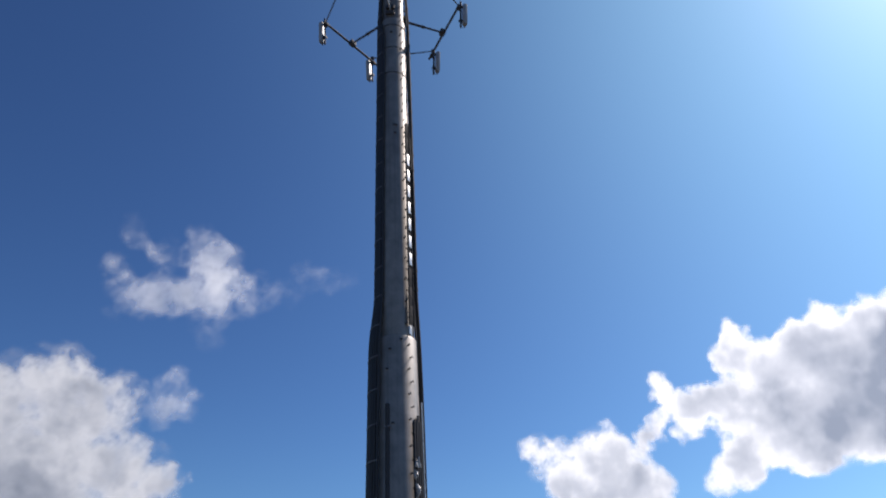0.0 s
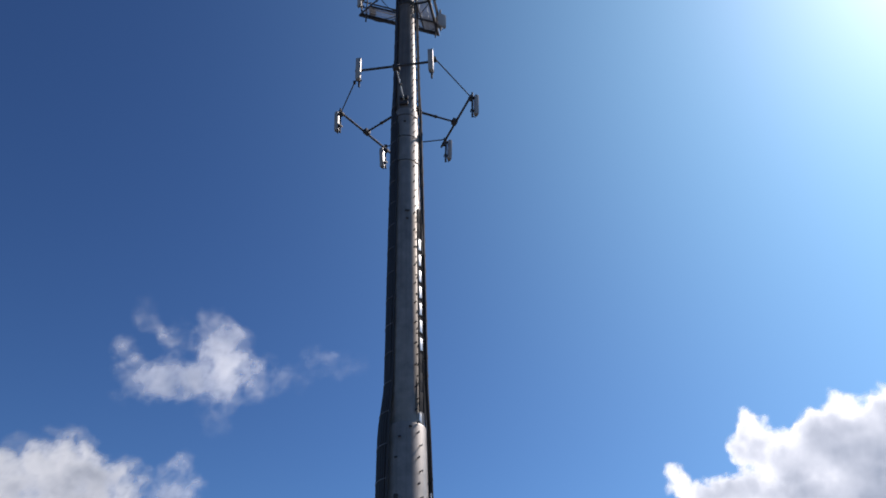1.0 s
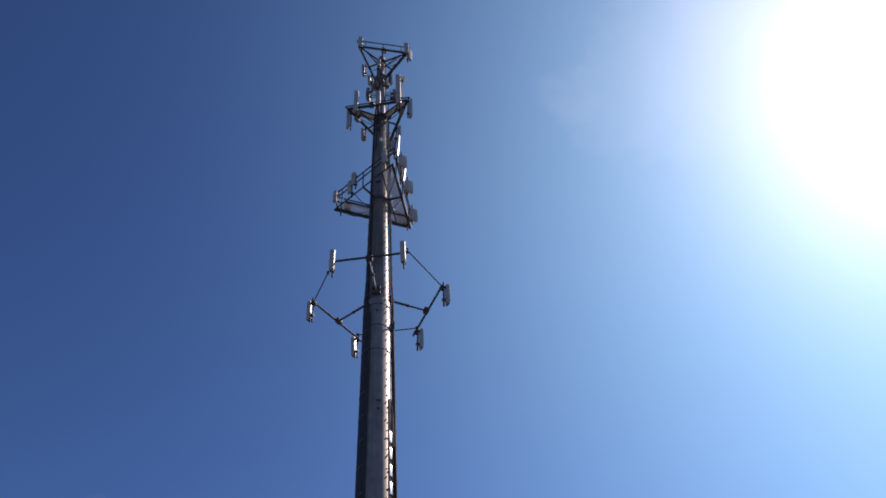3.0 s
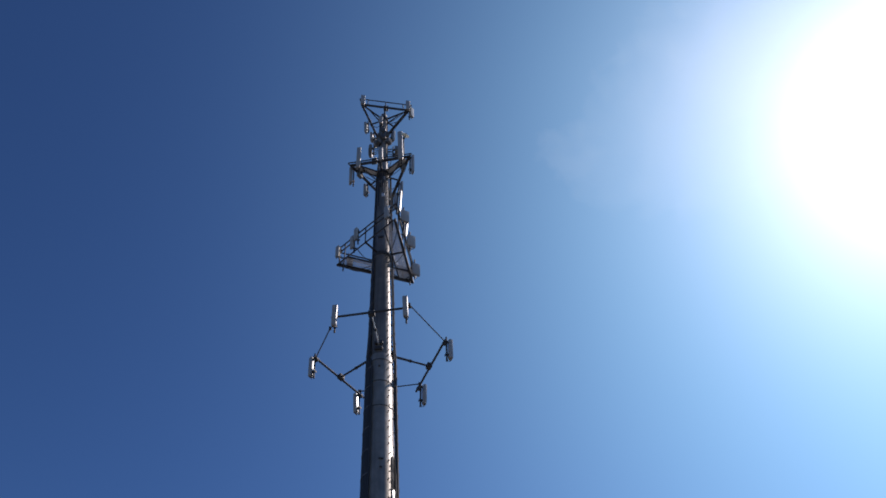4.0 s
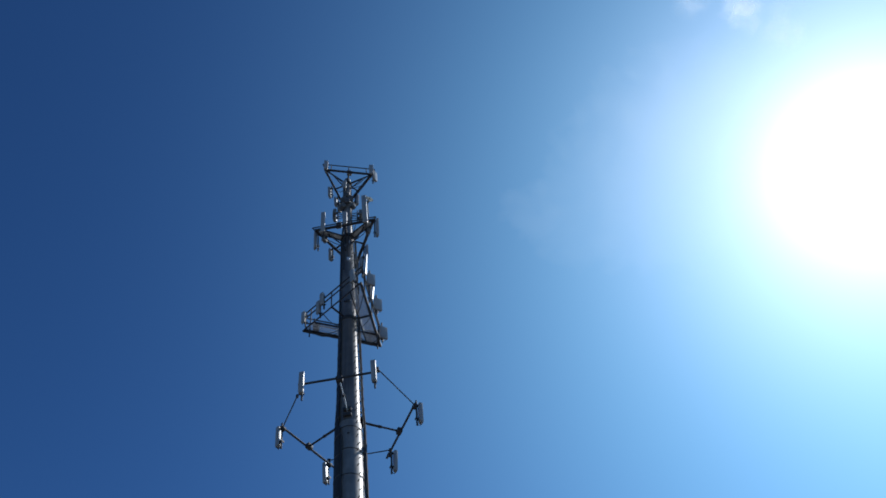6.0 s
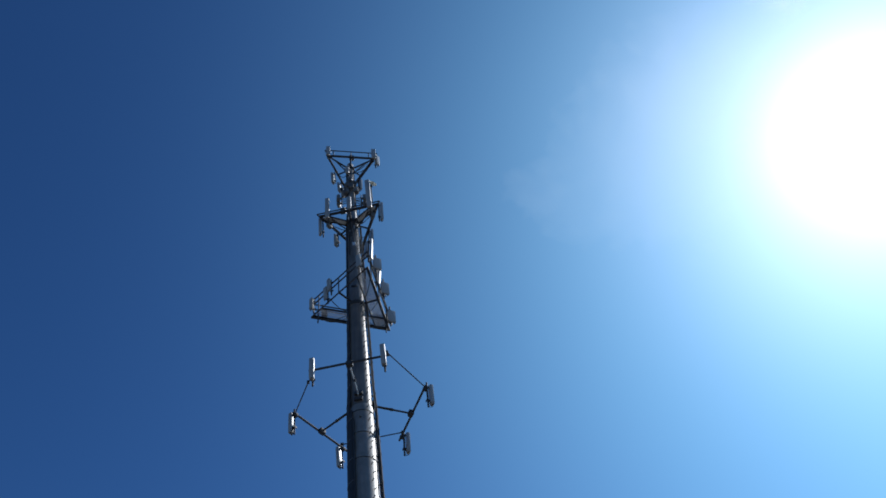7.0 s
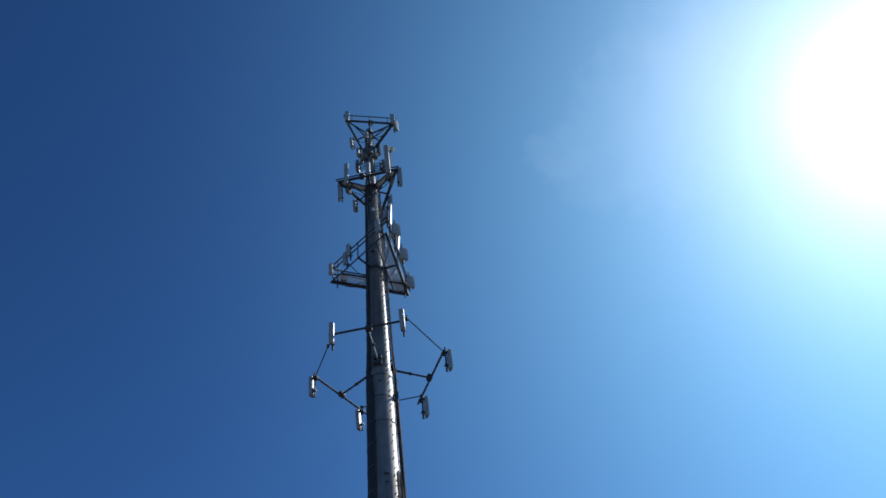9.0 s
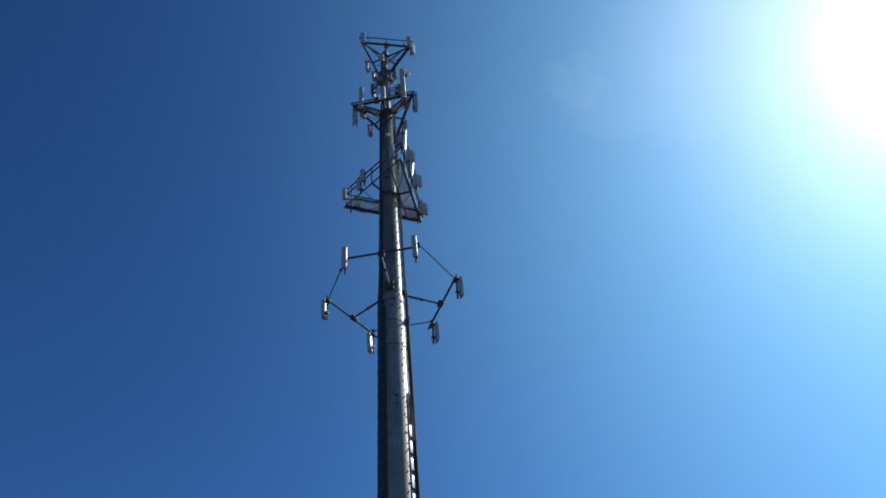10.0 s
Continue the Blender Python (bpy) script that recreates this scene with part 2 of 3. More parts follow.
def feeder(ang, off, z0, z1, r, wobble, drift=0.0, gap=None):
    pts = []
    n = int((z1 - z0) / 0.45) + 2
    for i in range(n):
        z = z0 + (z1 - z0) * i / (n - 1)
        w = wobble * (noise.noise(Vector((ang * 0.37, z * 0.35, off * 9))))
        ca = ang + drift * (z - z0) / (z1 - z0) + math.degrees(w)
        pts.append(polar(ca, cable_radius(z, gap) + off + abs(w) * 0.3, z))
    ob = new("coax_cable", mesh_of("coax_cable", sweep(pts, r), CABLE))
    ob.matrix_basis = Matrix.Translation(TOWER)
    return tagged(ob, "black coaxial feeder cable strapped up the side of the pole", "cable", "feeder cables on the pole")


for i, (ang, top) in enumerate(((172, 22.9), (179, 29.8), (186, 37.6), (193, 37.9), (200, 29.6), (207, 30.1), (214, 23.0), (221, 23.1), (228, 22.6))):
    feeder(ang, 0.05, 0.5, top, 0.036, 0.03, 6)
for i, (ang, top) in enumerate(((-4, 23.3), (3, 37.8), (10, 30.2), (18, 37.9), (26, 30.0), (34, 23.0))):
    feeder(ang, 0.115, 0.5, top, 0.034, 0.075, -6, -0.03)
feeder(-14, 0.06, 16.5, 37.8, 0.024, 0.05)
feeder(150, 0.05, 23.4, 45.1, 0.03, 0.06)
feeder(190, 0.04, 37.9, 44.8, 0.03, 0.08)
feeder(-30, 0.04, 37.9, 44.8, 0.03, 0.08)
feeder(-108, 0.03, 36.4, 38.0, 0.03, 0.2)
feeder(-84, 0.03, 35.7, 38.1, 0.028, 0.25)
feeder(-128, 0.03, 34.6, 38.1, 0.03, 0.15)
feeder(-70, 0.03, 36.9, 38.1, 0.026, 0.25)


def strap(z, a0, a1, off, h, mat, name, label):
    bm = bmesh.new()
    n = 9
    inner, outer = [], []
    for i in range(n):
        a = a0 + (a1 - a0) * i / (n - 1)
        r = cable_radius(z) + off
        inner.append([bm.verts.new(polar(a, r, z + s * h / 2)) for s in (-1, 1)])
        outer.append([bm.verts.new(polar(a, r + 0.012, z + s * h / 2)) for s in (-1, 1)])
    for i in range(n - 1):
        bm.faces.new((outer[i][0], outer[i + 1][0], outer[i + 1][1], outer[i][1]))
        bm.faces.new((inner[i][0], inner[i][1], inner[i + 1][1], inner[i + 1][0]))
        bm.faces.new((inner[i][1], outer[i][1], outer[i + 1][1], inner[i + 1][1]))
        bm.faces.new((inner[i][0], inner[i + 1][0], outer[i + 1][0], outer[i][0]))
    bm.faces.new((inner[0][0], outer[0][0], outer[0][1], inner[0][1]))
    bm.faces.new((inner[-1][0], inner[-1][1], outer[-1][1], outer[-1][0]))
    part(name, bm, mat, pole, label)


z = 1.6
while z < 29:
    strap(z, 168, 232, 0.088, 0.018, STRAP, "cable_strap", "dull steel strap across the feeder cables")
    z += 1.0
z = 1.6
while z < 37:
    if not 9.3 < z < 11.7:
        strap(z, -8, 40, 0.15 if z > 10 else 0.052, 0.03, STRAP, "cable_bracket", "dull steel bracket holding feeder cables")
        part("bracket_arm", box((0.16, 0.05, 0.05), Matrix.Translation(polar(14, radius_at(z) + 0.06, z)) @ Matrix.Rotation(radians(14), 4, "Z")), DARKSTEEL, pole)
    z += 0.65

# slotted cable ladders on the sunny flank


def cable_ladder(z0, z1, slat_from, slat_to, a0, a1):
    ob = tagged(empty("cable_ladder", Matrix.Translation(TOWER)), "cable tray with bright steel slats on the pole's flank, plates coloured black for shade", "cable tray")
    for ang in (a0, a1):
        part("rail", tube(polar(ang, radius_at(z0) + 0.1, z0), polar(ang, radius_at(z1) + 0.1, z1), 0.026, seg=8), SHADEBLACK, ob)
    z, step = z0 + 0.33, 0.64
    while z < z1 - 0.2:
        a, b = polar(a0, radius_at(z) + 0.1, z), polar(a1, radius_at(z) + 0.1, z)
        mid, d = (a + b) / 2, b - a
        rot = Matrix.Translation(mid) @ Matrix.Rotation(math.atan2(d.y, d.x), 4, "Z")
        # near-black plate added for the shaded gaps round the slats
        plate = part("tray_plate", box((d.length, 0.02, step - 0.012), rot, 0.004), SHADEBLACK, ob)
        part("standoff", box((0.03, 0.14, 0.04), rot @ Matrix.Translation((0, 0.05, 0))), DARKSTEEL, plate)
        if slat_from < z < slat_to:
            at = Matrix.Translation(polar(-42.5, radius_at(z) + 0.112, z)) @ Matrix.Rotation(radians(-42), 4, "Z")
            part("slat", box((0.02, 0.11, 0.43), at, 0.006), ROD, ob, "bright galvanised slat")
        z += step


# runs on below the slats so its plates darken the shaded strip there
cable_ladder(10.6, 18.2, 12.4, 16.75, -50, -35)
for ang, top in ((-48, 7.65), (-41, 7.75), (-34, 7.85), (-27, 7.7), (-20, 7.9)):
    feeder(ang, 0.05, 0.5, top, 0.036, 0.04, 0, 0.0)
# strip added where the foot is darker; no conduit is known there
conduit = tagged(empty("conduit", Matrix.Translation(TOWER)), "dark flat strip added for a darker patch up the pole's foot", "conduit")
a, b = polar(-111, radius_at(0.6) + 0.01, 0.6), polar(-111, radius_at(8.15) + 0.01, 8.15)
part("cover", sweep([a, (a + b) / 2, b], 0.06, 10), DARKSTEEL, conduit)
for z in (1.5, 3.5, 5.5, 7.5):
    part("clip", box((0.1, 0.2, 0.04), Matrix.Translation(polar(-111, radius_at(z) + 0.015, z)) @ Matrix.Rotation(radians(-111), 4, "Z"), 0.008), STRAP, conduit)

riser = tagged(empty("conduit", Matrix.Translation(TOWER)), "thin bright galvanised conduit beside the feeder cables", "conduit")
a, b = polar(-15, radius_at(0.6) + 0.08, 0.6), polar(-15, radius_at(8.3) + 0.08, 8.3)
part("tube", sweep([a, (a + b) / 2, b], 0.02, 8), ROD, riser)
for z in (1.2, 3.2, 5.2, 7.2):
    part("clip", box((0.12, 0.06, 0.04), Matrix.Translation(polar(-15, radius_at(z) + 0.045, z)) @ Matrix.Rotation(radians(-15), 4, "Z"), 0.006), STRAP, riser)
for z, ang, size in ((6.5, -45, 0.11), (6.2, -50, 0.08), (5.8, -44, 0.1), (5.45, -49, 0.09), (5.1, -45, 0.1)):
    bm = bmesh.new()
    bmesh.ops.create_icosphere(bm, subdivisions=3, radius=1)
    for v in bm.verts:
        v.co *= 1 + 1.1 * noise.noise(v.co * 1.3 + Vector((z * 5, ang, 0))) + 0.35 * noise.noise(v.co * 4 + Vector((z, 0, ang)))
    bmesh.ops.scale(bm, vec=(0.05, size * 0.75, size * 1.25), verts=bm.verts)
    wrap = new("cable_wrap", mesh_of("cable_wrap", bm, RADOME))
    wrap.matrix_basis = Matrix.Translation(TOWER + polar(ang, radius_at(z) + 0.1, z)) @ Matrix.Rotation(radians(ang), 4, "Z")
    tagged(wrap, "crumpled silvery wrap round the feeder cables", "wrap", "cable wraps")
for z in (23.0, 21.85, 20.6):
    r = radius_at(z) + 0.004
    part("band", lathe([(z - 0.01, r), (z - 0.01, r + 0.01), (z + 0.01, r + 0.01), (z + 0.01, r)], 36), DARKSTEEL, pole, "thin dark steel band")

# ---------- antennas ----------
PANELS = {}


def panel_antenna(length, width, depth, pipe_up, pipe_down, reach=0.0):
    """One antenna facing +x with its pipe behind it; origin on the pipe at mid height."""
    ob = empty("panel_antenna")
    d = depth / 2 + 0.1
    bm = bmesh.new()
    add_box(bm, (depth, width, length), Matrix.Translation((d, 0, 0)), min(width, depth) * (0.24 if width < 0.35 else 0.1))
    radome = part("radome", bm, RADOME, ob)
    part("end_cap", box((depth * 0.86, width * 0.88, 0.03), Matrix.Translation((d, 0, -length / 2 - 0.012)), 0.008), CAP, radome, "darker grey end cap")
    part("back_plate", box((0.02, width * 0.7, length * 0.94), Matrix.Translation((d - depth / 2 - 0.008, 0, 0)), 0.004), ROD, ob, "bright metal back plate")
    pipe = part("mounting_pipe", tube((0, 0, -length / 2 - pipe_down), (0, 0, length / 2 + pipe_up), 0.038, seg=10), PIPE, ob, "steel mounting pipe coloured near-black, as a silhouette")
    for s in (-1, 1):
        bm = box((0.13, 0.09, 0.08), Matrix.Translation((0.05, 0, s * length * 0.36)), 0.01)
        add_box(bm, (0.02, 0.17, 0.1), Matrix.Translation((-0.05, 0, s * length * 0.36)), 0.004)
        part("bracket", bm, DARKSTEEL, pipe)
    if reach:
        for s in (0.1, 0.34):
            part("standoff_arm", tube((0, 0, length * s), (-reach, 0, length * s), 0.022, seg=8), PIPE, ob)
    for s in (-0.28, 0.28):
        part("connector", tube((d, s * width, -length / 2 - 0.02), (d, s * width, -length / 2 - 0.1), 0.02, seg=8), CABLE, radome)
    pts = [(d, 0.28 * width, -length / 2 - 0.1), (d - 0.02, 0.2 * width, -length / 2 - 0.13), (d * 0.5, 0.05, -length / 2 - 0.14), (0.05, 0.05, -length / 2 - 0.08), (0.05, 0.05, -length / 2 + 0.3)]
    part("jumper_cable", sweep(pts, 0.011, 6), CABLE, ob)
    return ob


def place_panel(p, ang, length, width=0.27, depth=0.13, tilt=3.0, pipe_up=0.08, pipe_down=0.22, label="pale grey panel antenna clamped to a steel pipe", group="panel antennas", reach=0.0):
    m = Matrix.Translation(p) @ Matrix.Rotation(radians(ang), 4, "Z") @ Matrix.Rotation(radians(tilt), 4, "Y")
    key = (length, width, depth, pipe_up, pipe_down, reach)
    if key not in PANELS:
        PANELS[key] = ob = panel_antenna(*key)
        ob.matrix_basis = m
    else:
        ob = copy_thing(PANELS[key], m)
    return tagged(ob, label, "antenna", group)


RADIOS = []


def place_radio(p, ang, s=1.0):
    """A remote radio head with cooling fins, facing +x."""
    m = Matrix.Translation(p) @ Matrix.Rotation(radians(ang), 4, "Z")
    if RADIOS:
        return copy_thing(RADIOS[0], m)
    ob = tagged(empty("radio_unit"), "grey finned radio unit bolted behind the antennas", "radio unit", "radio units")
    housing = part("housing", box((0.16, 0.3, 0.5), bevel=0.02), RADIO, ob)
    for i in range(7):
        part("fin", box((0.05, 0.012, 0.44), Matrix.Translation((0.1, -0.12 + 0.04 * i, 0))), RADIO, housing)
    part("bracket", box((0.12, 0.1, 0.12), Matrix.Translation((-0.12, 0, 0)), 0.01), DARKSTEEL, ob)
    for s in (-0.08, 0.08):
        part("connector", tube((0, s, -0.25), (0, s, -0.32), 0.022, seg=8), CABLE, ob)
    ob.matrix_basis = m
    RADIOS.append(ob)
    return ob


# ---------- lower ring: three standoff arms with cross pipes ----------
RING_Z, RING_A, RING_W, RING_PHI = 23.84, 2.18, 1.57, -10.1
ends = {}
for k in range(3):
    ang = -90 + RING_PHI + 120 * k
    mount = tagged(empty("standoff_mount", Matrix.Translation(TOWER + Vector((0, 0, RING_Z))) @ Matrix.Rotation(radians(ang), 4, "Z")),
                   "steel standoff arm with a cross pipe, clamped to the pole", "antenna mount", "standoff mounts round the pole")
    # the near arm takes the bright colour, the other two the silhouette colour
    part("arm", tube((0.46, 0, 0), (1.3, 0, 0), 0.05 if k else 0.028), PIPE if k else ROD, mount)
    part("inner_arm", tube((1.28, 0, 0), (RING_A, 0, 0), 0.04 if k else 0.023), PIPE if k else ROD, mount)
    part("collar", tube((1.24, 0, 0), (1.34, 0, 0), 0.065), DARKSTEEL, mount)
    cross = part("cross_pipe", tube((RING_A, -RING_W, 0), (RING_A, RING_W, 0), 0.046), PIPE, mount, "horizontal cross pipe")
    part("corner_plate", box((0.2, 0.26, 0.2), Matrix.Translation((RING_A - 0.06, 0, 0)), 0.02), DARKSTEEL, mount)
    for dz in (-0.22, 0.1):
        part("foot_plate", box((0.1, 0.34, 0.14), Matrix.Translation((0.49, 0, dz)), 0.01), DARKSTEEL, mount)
    for s in (-1, 1):
        e = TOWER + polar(ang, RING_A, RING_Z) + polar(ang + 90, s * RING_W)
        ends[k, s] = e
        part("pipe_clamp", box((0.16, 0.12, 0.14), Matrix.Translation((RING_A + 0.04, s * (RING_W - 0.2), 0)), 0.012), DARKSTEEL, cross)
        p = TOWER + polar(ang, RING_A + 0.12, RING_Z - 0.24) + polar(ang + 90, s * (RING_W - 0.2))
        place_panel(p, ang, 1.07, 0.2, 0.15, 3.0, 0.12, 0.22, "pale grey panel antenna hung on a cross pipe end", "panel antennas on the lower ring")
for a, b, za, zb, out in (((0, -1), (2, 1), -0.75, 0.05, 0.14), ((0, 1), (1, -1), 0.05, 0.05, 0.1), ((1, 1), (2, -1), 0.33, 0.33, 0.0)):
    k0, k1 = [-90 + RING_PHI + 120 * k for k in (a[0], b[0])]
    pa = TOWER + polar(k0, RING_A + 0.1, RING_Z + za) + polar(k0 + 90, a[1] * (RING_W - 0.17 + out))
    pb = TOWER + polar(k1, RING_A + 0.1, RING_Z + zb) + polar(k1 + 90, b[1] * (RING_W - 0.17))
    ob = tagged(empty("tie_rod"), "thin steel tie rod between cross pipe ends", "tie rod", "tie rods of the lower ring")
    part("rod", tube(pa, pb, 0.024, seg=8), DARKSTEEL, ob)
    for e in (pa, pb):
        part("end_clamp", box((0.1, 0.1, 0.12), Matrix.Translation(e), 0.012), DARKSTEEL, ob)


# ---------- triangular platforms ----------
def platform(z, normal, side, rails, grating, label, beam=0.12, wide_arms=False):
    """A triangular platform. normal: the way its first side faces, in degrees. Local frame: that side faces +x."""
    ob = tagged(empty("platform", Matrix.Translation(TOWER + Vector((0, 0, z))) @ Matrix.Rotation(radians(normal), 4, "Z")), label, "antenna platform")
    ap = side / 2 / math.sqrt(3)
    r = radius_at(z)
    for k in range(3):
        a = 120 * k
        turn = Matrix.Rotation(radians(a), 4, "Z")
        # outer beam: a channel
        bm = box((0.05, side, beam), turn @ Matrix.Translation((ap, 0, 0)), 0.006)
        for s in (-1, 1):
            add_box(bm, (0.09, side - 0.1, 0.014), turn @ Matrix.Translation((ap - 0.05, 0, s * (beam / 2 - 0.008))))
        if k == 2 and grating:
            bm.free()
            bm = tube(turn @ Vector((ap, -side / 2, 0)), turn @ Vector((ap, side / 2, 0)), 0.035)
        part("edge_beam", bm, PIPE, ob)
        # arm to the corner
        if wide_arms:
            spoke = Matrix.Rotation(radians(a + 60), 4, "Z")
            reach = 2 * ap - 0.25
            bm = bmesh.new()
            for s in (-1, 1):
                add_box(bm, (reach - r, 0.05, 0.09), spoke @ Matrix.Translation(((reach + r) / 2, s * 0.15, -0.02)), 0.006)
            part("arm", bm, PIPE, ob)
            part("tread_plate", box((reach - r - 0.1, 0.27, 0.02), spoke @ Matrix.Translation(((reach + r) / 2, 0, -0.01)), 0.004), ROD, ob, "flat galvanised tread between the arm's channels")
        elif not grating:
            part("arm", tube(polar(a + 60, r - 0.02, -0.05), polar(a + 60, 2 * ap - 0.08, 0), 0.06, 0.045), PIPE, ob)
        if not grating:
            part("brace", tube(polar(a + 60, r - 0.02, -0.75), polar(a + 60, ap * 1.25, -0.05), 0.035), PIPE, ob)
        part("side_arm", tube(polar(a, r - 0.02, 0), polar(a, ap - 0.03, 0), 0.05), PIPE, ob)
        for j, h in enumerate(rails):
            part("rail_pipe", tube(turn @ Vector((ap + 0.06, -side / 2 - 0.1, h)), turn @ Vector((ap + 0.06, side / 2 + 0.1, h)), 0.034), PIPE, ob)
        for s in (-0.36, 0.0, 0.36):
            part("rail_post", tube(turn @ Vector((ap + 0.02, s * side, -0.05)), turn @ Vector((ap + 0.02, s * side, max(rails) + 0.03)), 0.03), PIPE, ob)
        if grating:
            part("corner_post", tube(turn @ Vector((ap - 0.12, side / 2 - 0.3, -0.5)), turn @ Vector((ap - 0.12, side / 2 - 0.3, 0.35)), 0.032), PIPE, ob)
        if k in grating:
            w = 0.62
            inner = side - 2 / math.sqrt(3) * w - 0.1
            part("inner_beam", box((0.05, inner, 0.1), turn @ Matrix.Translation((ap - w, 0, 0)), 0.006), PIPE, ob)
            bm = bmesh.new()
            n = int(side / 0.052)
            for i in range(n):
                y = -side / 2 + side * (i + 0.5) / n
                lim = min(w, (side / 2 - abs(y)) * math.sqrt(3))
                if lim > 0.05:
                    add_box(bm, (lim, 0.02, 0.025), turn @ Matrix.Translation((ap - lim / 2, y, 0.06 + 0.03 * k)))
            for i in range(4):
                x = ap - w * (i + 0.5) / 4
                ln = side - 2 / math.sqrt(3) * (ap - x)
                add_box(bm, (0.012, ln, 0.025), turn @ Matrix.Translation((x, 0, 0.062 + 0.03 * k)))
            part("grating", bm, ROD, ob, "open galvanised bar grating")
    return ob


def on_side(z, normal, side, k, s, off=0.2, dz=0.0):
    """A place on side k: s from -0.5 to 0.5 along it; returns the place and the way it faces."""
    ap = side / 2 / math.sqrt(3)
    a = normal + 120 * k
    return TOWER + polar(a, ap + off, z + dz) + polar(a + 90, s * side), a


P3 = (30.5, -14.5, 3.85)
platform(*P3, (0.75, 1.15), (0, 1), "triangular steel platform with grating and pipe rails")
P2 = (38.2, -101.5, 3.35)
platform(*P2, (0.14,), (), "triangular steel antenna frame round the pole", wide_arms=True)
P1 = (45.3, -84.0, 3.1)
platform(*P1, (0.6,), (), "triangular steel antenna frame at the pole's head", 0.085)

for x, y, z in ((1.08, -1.75, 31.4), (1.41, -0.52, 31.1), (1.69, 1.02, 30.9)):
    facing_way = -66
    p = at_tower(Vector((x, y, z)) - polar(facing_way, 0.19))
    place_panel(p, facing_way, 0.84, 0.4, 0.1, 2, 0.5, 0.15, "squat square grey panel antenna on the platform rail", "square panels on the platform", 0.42)
p, a = on_side(*P3, 0, -0.5, 0.11, 1.5)
place_panel(p, a, 1.75, 0.15, 0.08, 3)
p, a = on_side(*P3, 0, -0.16, 0.11, 1.0)
place_panel(p, a - 15, 1.2, 0.13, 0.08, 6)
for s, dz, ln in ((-0.43, 0.6, 0.8), (-0.11, 0.85, 0.9), (-0.17, 0.4, 0.9)):
    p, a = on_side(*P3, 2, s, 0.11, dz)
    place_panel(p, a, ln, 0.2, 0.1, 2)
p, a = on_side(*P3, 2, 0.42, 0.11, 0.6)
place_panel(p, a, 0.9, 0.24, 0.12, 2)
for k, s, dz in ((1, 0.34, 0.5), (0, 0.42, 0.5)):
    p, a = on_side(*P3, k, s, -0.05, dz)
    place_radio(p, a)

for k, s, dz, ln, w in ((0, -0.34, 0.22, 2.1, 0.23), (0, 0.03, 0.25, 1.3, 0.22), (0, 0.36, 0.92, 3.05, 0.27), (1, -0.42, -0.3, 1.9, 0.2), (2, 0.37, -0.45, 1.8, 0.24),
                        (2, 0.02, -0.35, 1.2, 0.24), (1, 0.12, -0.1, 1.4, 0.24), (2, -0.38, 0.0, 1.4, 0.24), (1, 0.42, 0.1, 1.5, 0.24)):
    p, a = on_side(*P2, k, s, 0.11, dz)
    swing = 58 if (k, s) == (2, 0.37) else 0
    place_panel(p, a + swing, ln, w, 0.13, 1.5)
for k, s, dz in ((0, -0.1, 0.3), (1, -0.3, -0.3), (2, 0.3, -0.3)):
    p, a = on_side(*P2, k, s, -0.15, dz)
    place_radio(p, a)

for k, s, dz, ln, w, swing in ((0, -0.47, 0.05, 1.1, 0.26, 0), (0, 0.45, 0.05, 1.15, 0.26, 0), (1, -0.44, -0.1, 1.15, 0.3, -75), (1, 0.18, 0.0, 1.3, 0.26, 0), (1, 0.43, 0.1, 1.3, 0.26, 0),
                               (2, 0.05, -0.5, 1.3, 0.26, 0), (2, -0.40, 0.0, 1.3, 0.26, 0), (2, -0.24, -0.2, 1.1, 0.26, 0)):
    p, a = on_side(*P1, k, s, 0.11, dz)
    place_panel(p, a + swing, ln, w, 0.14, 2)
for k, s, dz in ((0, 0.02, 0.45), (1, 0.3, -0.2), (2, -0.3, -0.2)):
    p, a = on_side(*P1, k, s, -0.3, dz)
    place_radio(p, a)
for ang, z in ((-95, 43.0), (-62, 42.6), (-125, 42.5), (-92, 42.2), (-35, 41.9), (-140, 41.8), (60, 42.7), (160, 42.3)):
    p = TOWER + polar(ang, radius_at(z) + 0.17, z)
    place_radio(p, ang)
for ang, z in ((-172, 41.2), (168, 41.0), (-8, 41.1), (14, 41.0)):
    arm = tagged(empty("radio_bracket", Matrix.Translation(TOWER + Vector((0, 0, z))) @ Matrix.Rotation(radians(ang), 4, "Z")), "short steel pipe bracket holding a radio unit off the pole", "bracket", "radio brackets")
    for dz in (-0.12, 0.12):
        part("pipe", tube((radius_at(z) - 0.02, 0, dz), (0.6, 0, dz), 0.025, seg=8), PIPE, arm)
    part("upright", tube((0.58, 0, -0.4), (0.58, 0, 0.45), 0.03, seg=8), PIPE, arm)
    place_radio(TOWER + polar(ang, 0.76, z), ang)

place_panel(TOWER + polar(-108, 0.44, 44.1), -108, 0.9, 0.24, 0.12, 0, 0.1, 0.1, reach=0.26)

# jumper cables drooping from the pole to the antennas


def jumper(p0, p1, sag, seed):
    rnd = random.Random(seed)
    side = Vector((rnd.uniform(-0.12, 0.12), rnd.uniform(-0.12, 0.12), 0))
    pts = []
    for i in range(11):
        f = i / 10
        pts.append(p0.lerp(p1, f) + (Vector((0, 0, -sag)) + side) * (4 * f * (1 - f)))
    ob = new("jumper_cable", mesh_of("jumper_cable", sweep(pts, 0.02, 6), CABLE))
    return tagged(ob, "black jumper cable drooping between pole and antennas", "cable", "jumper cables on the platforms")


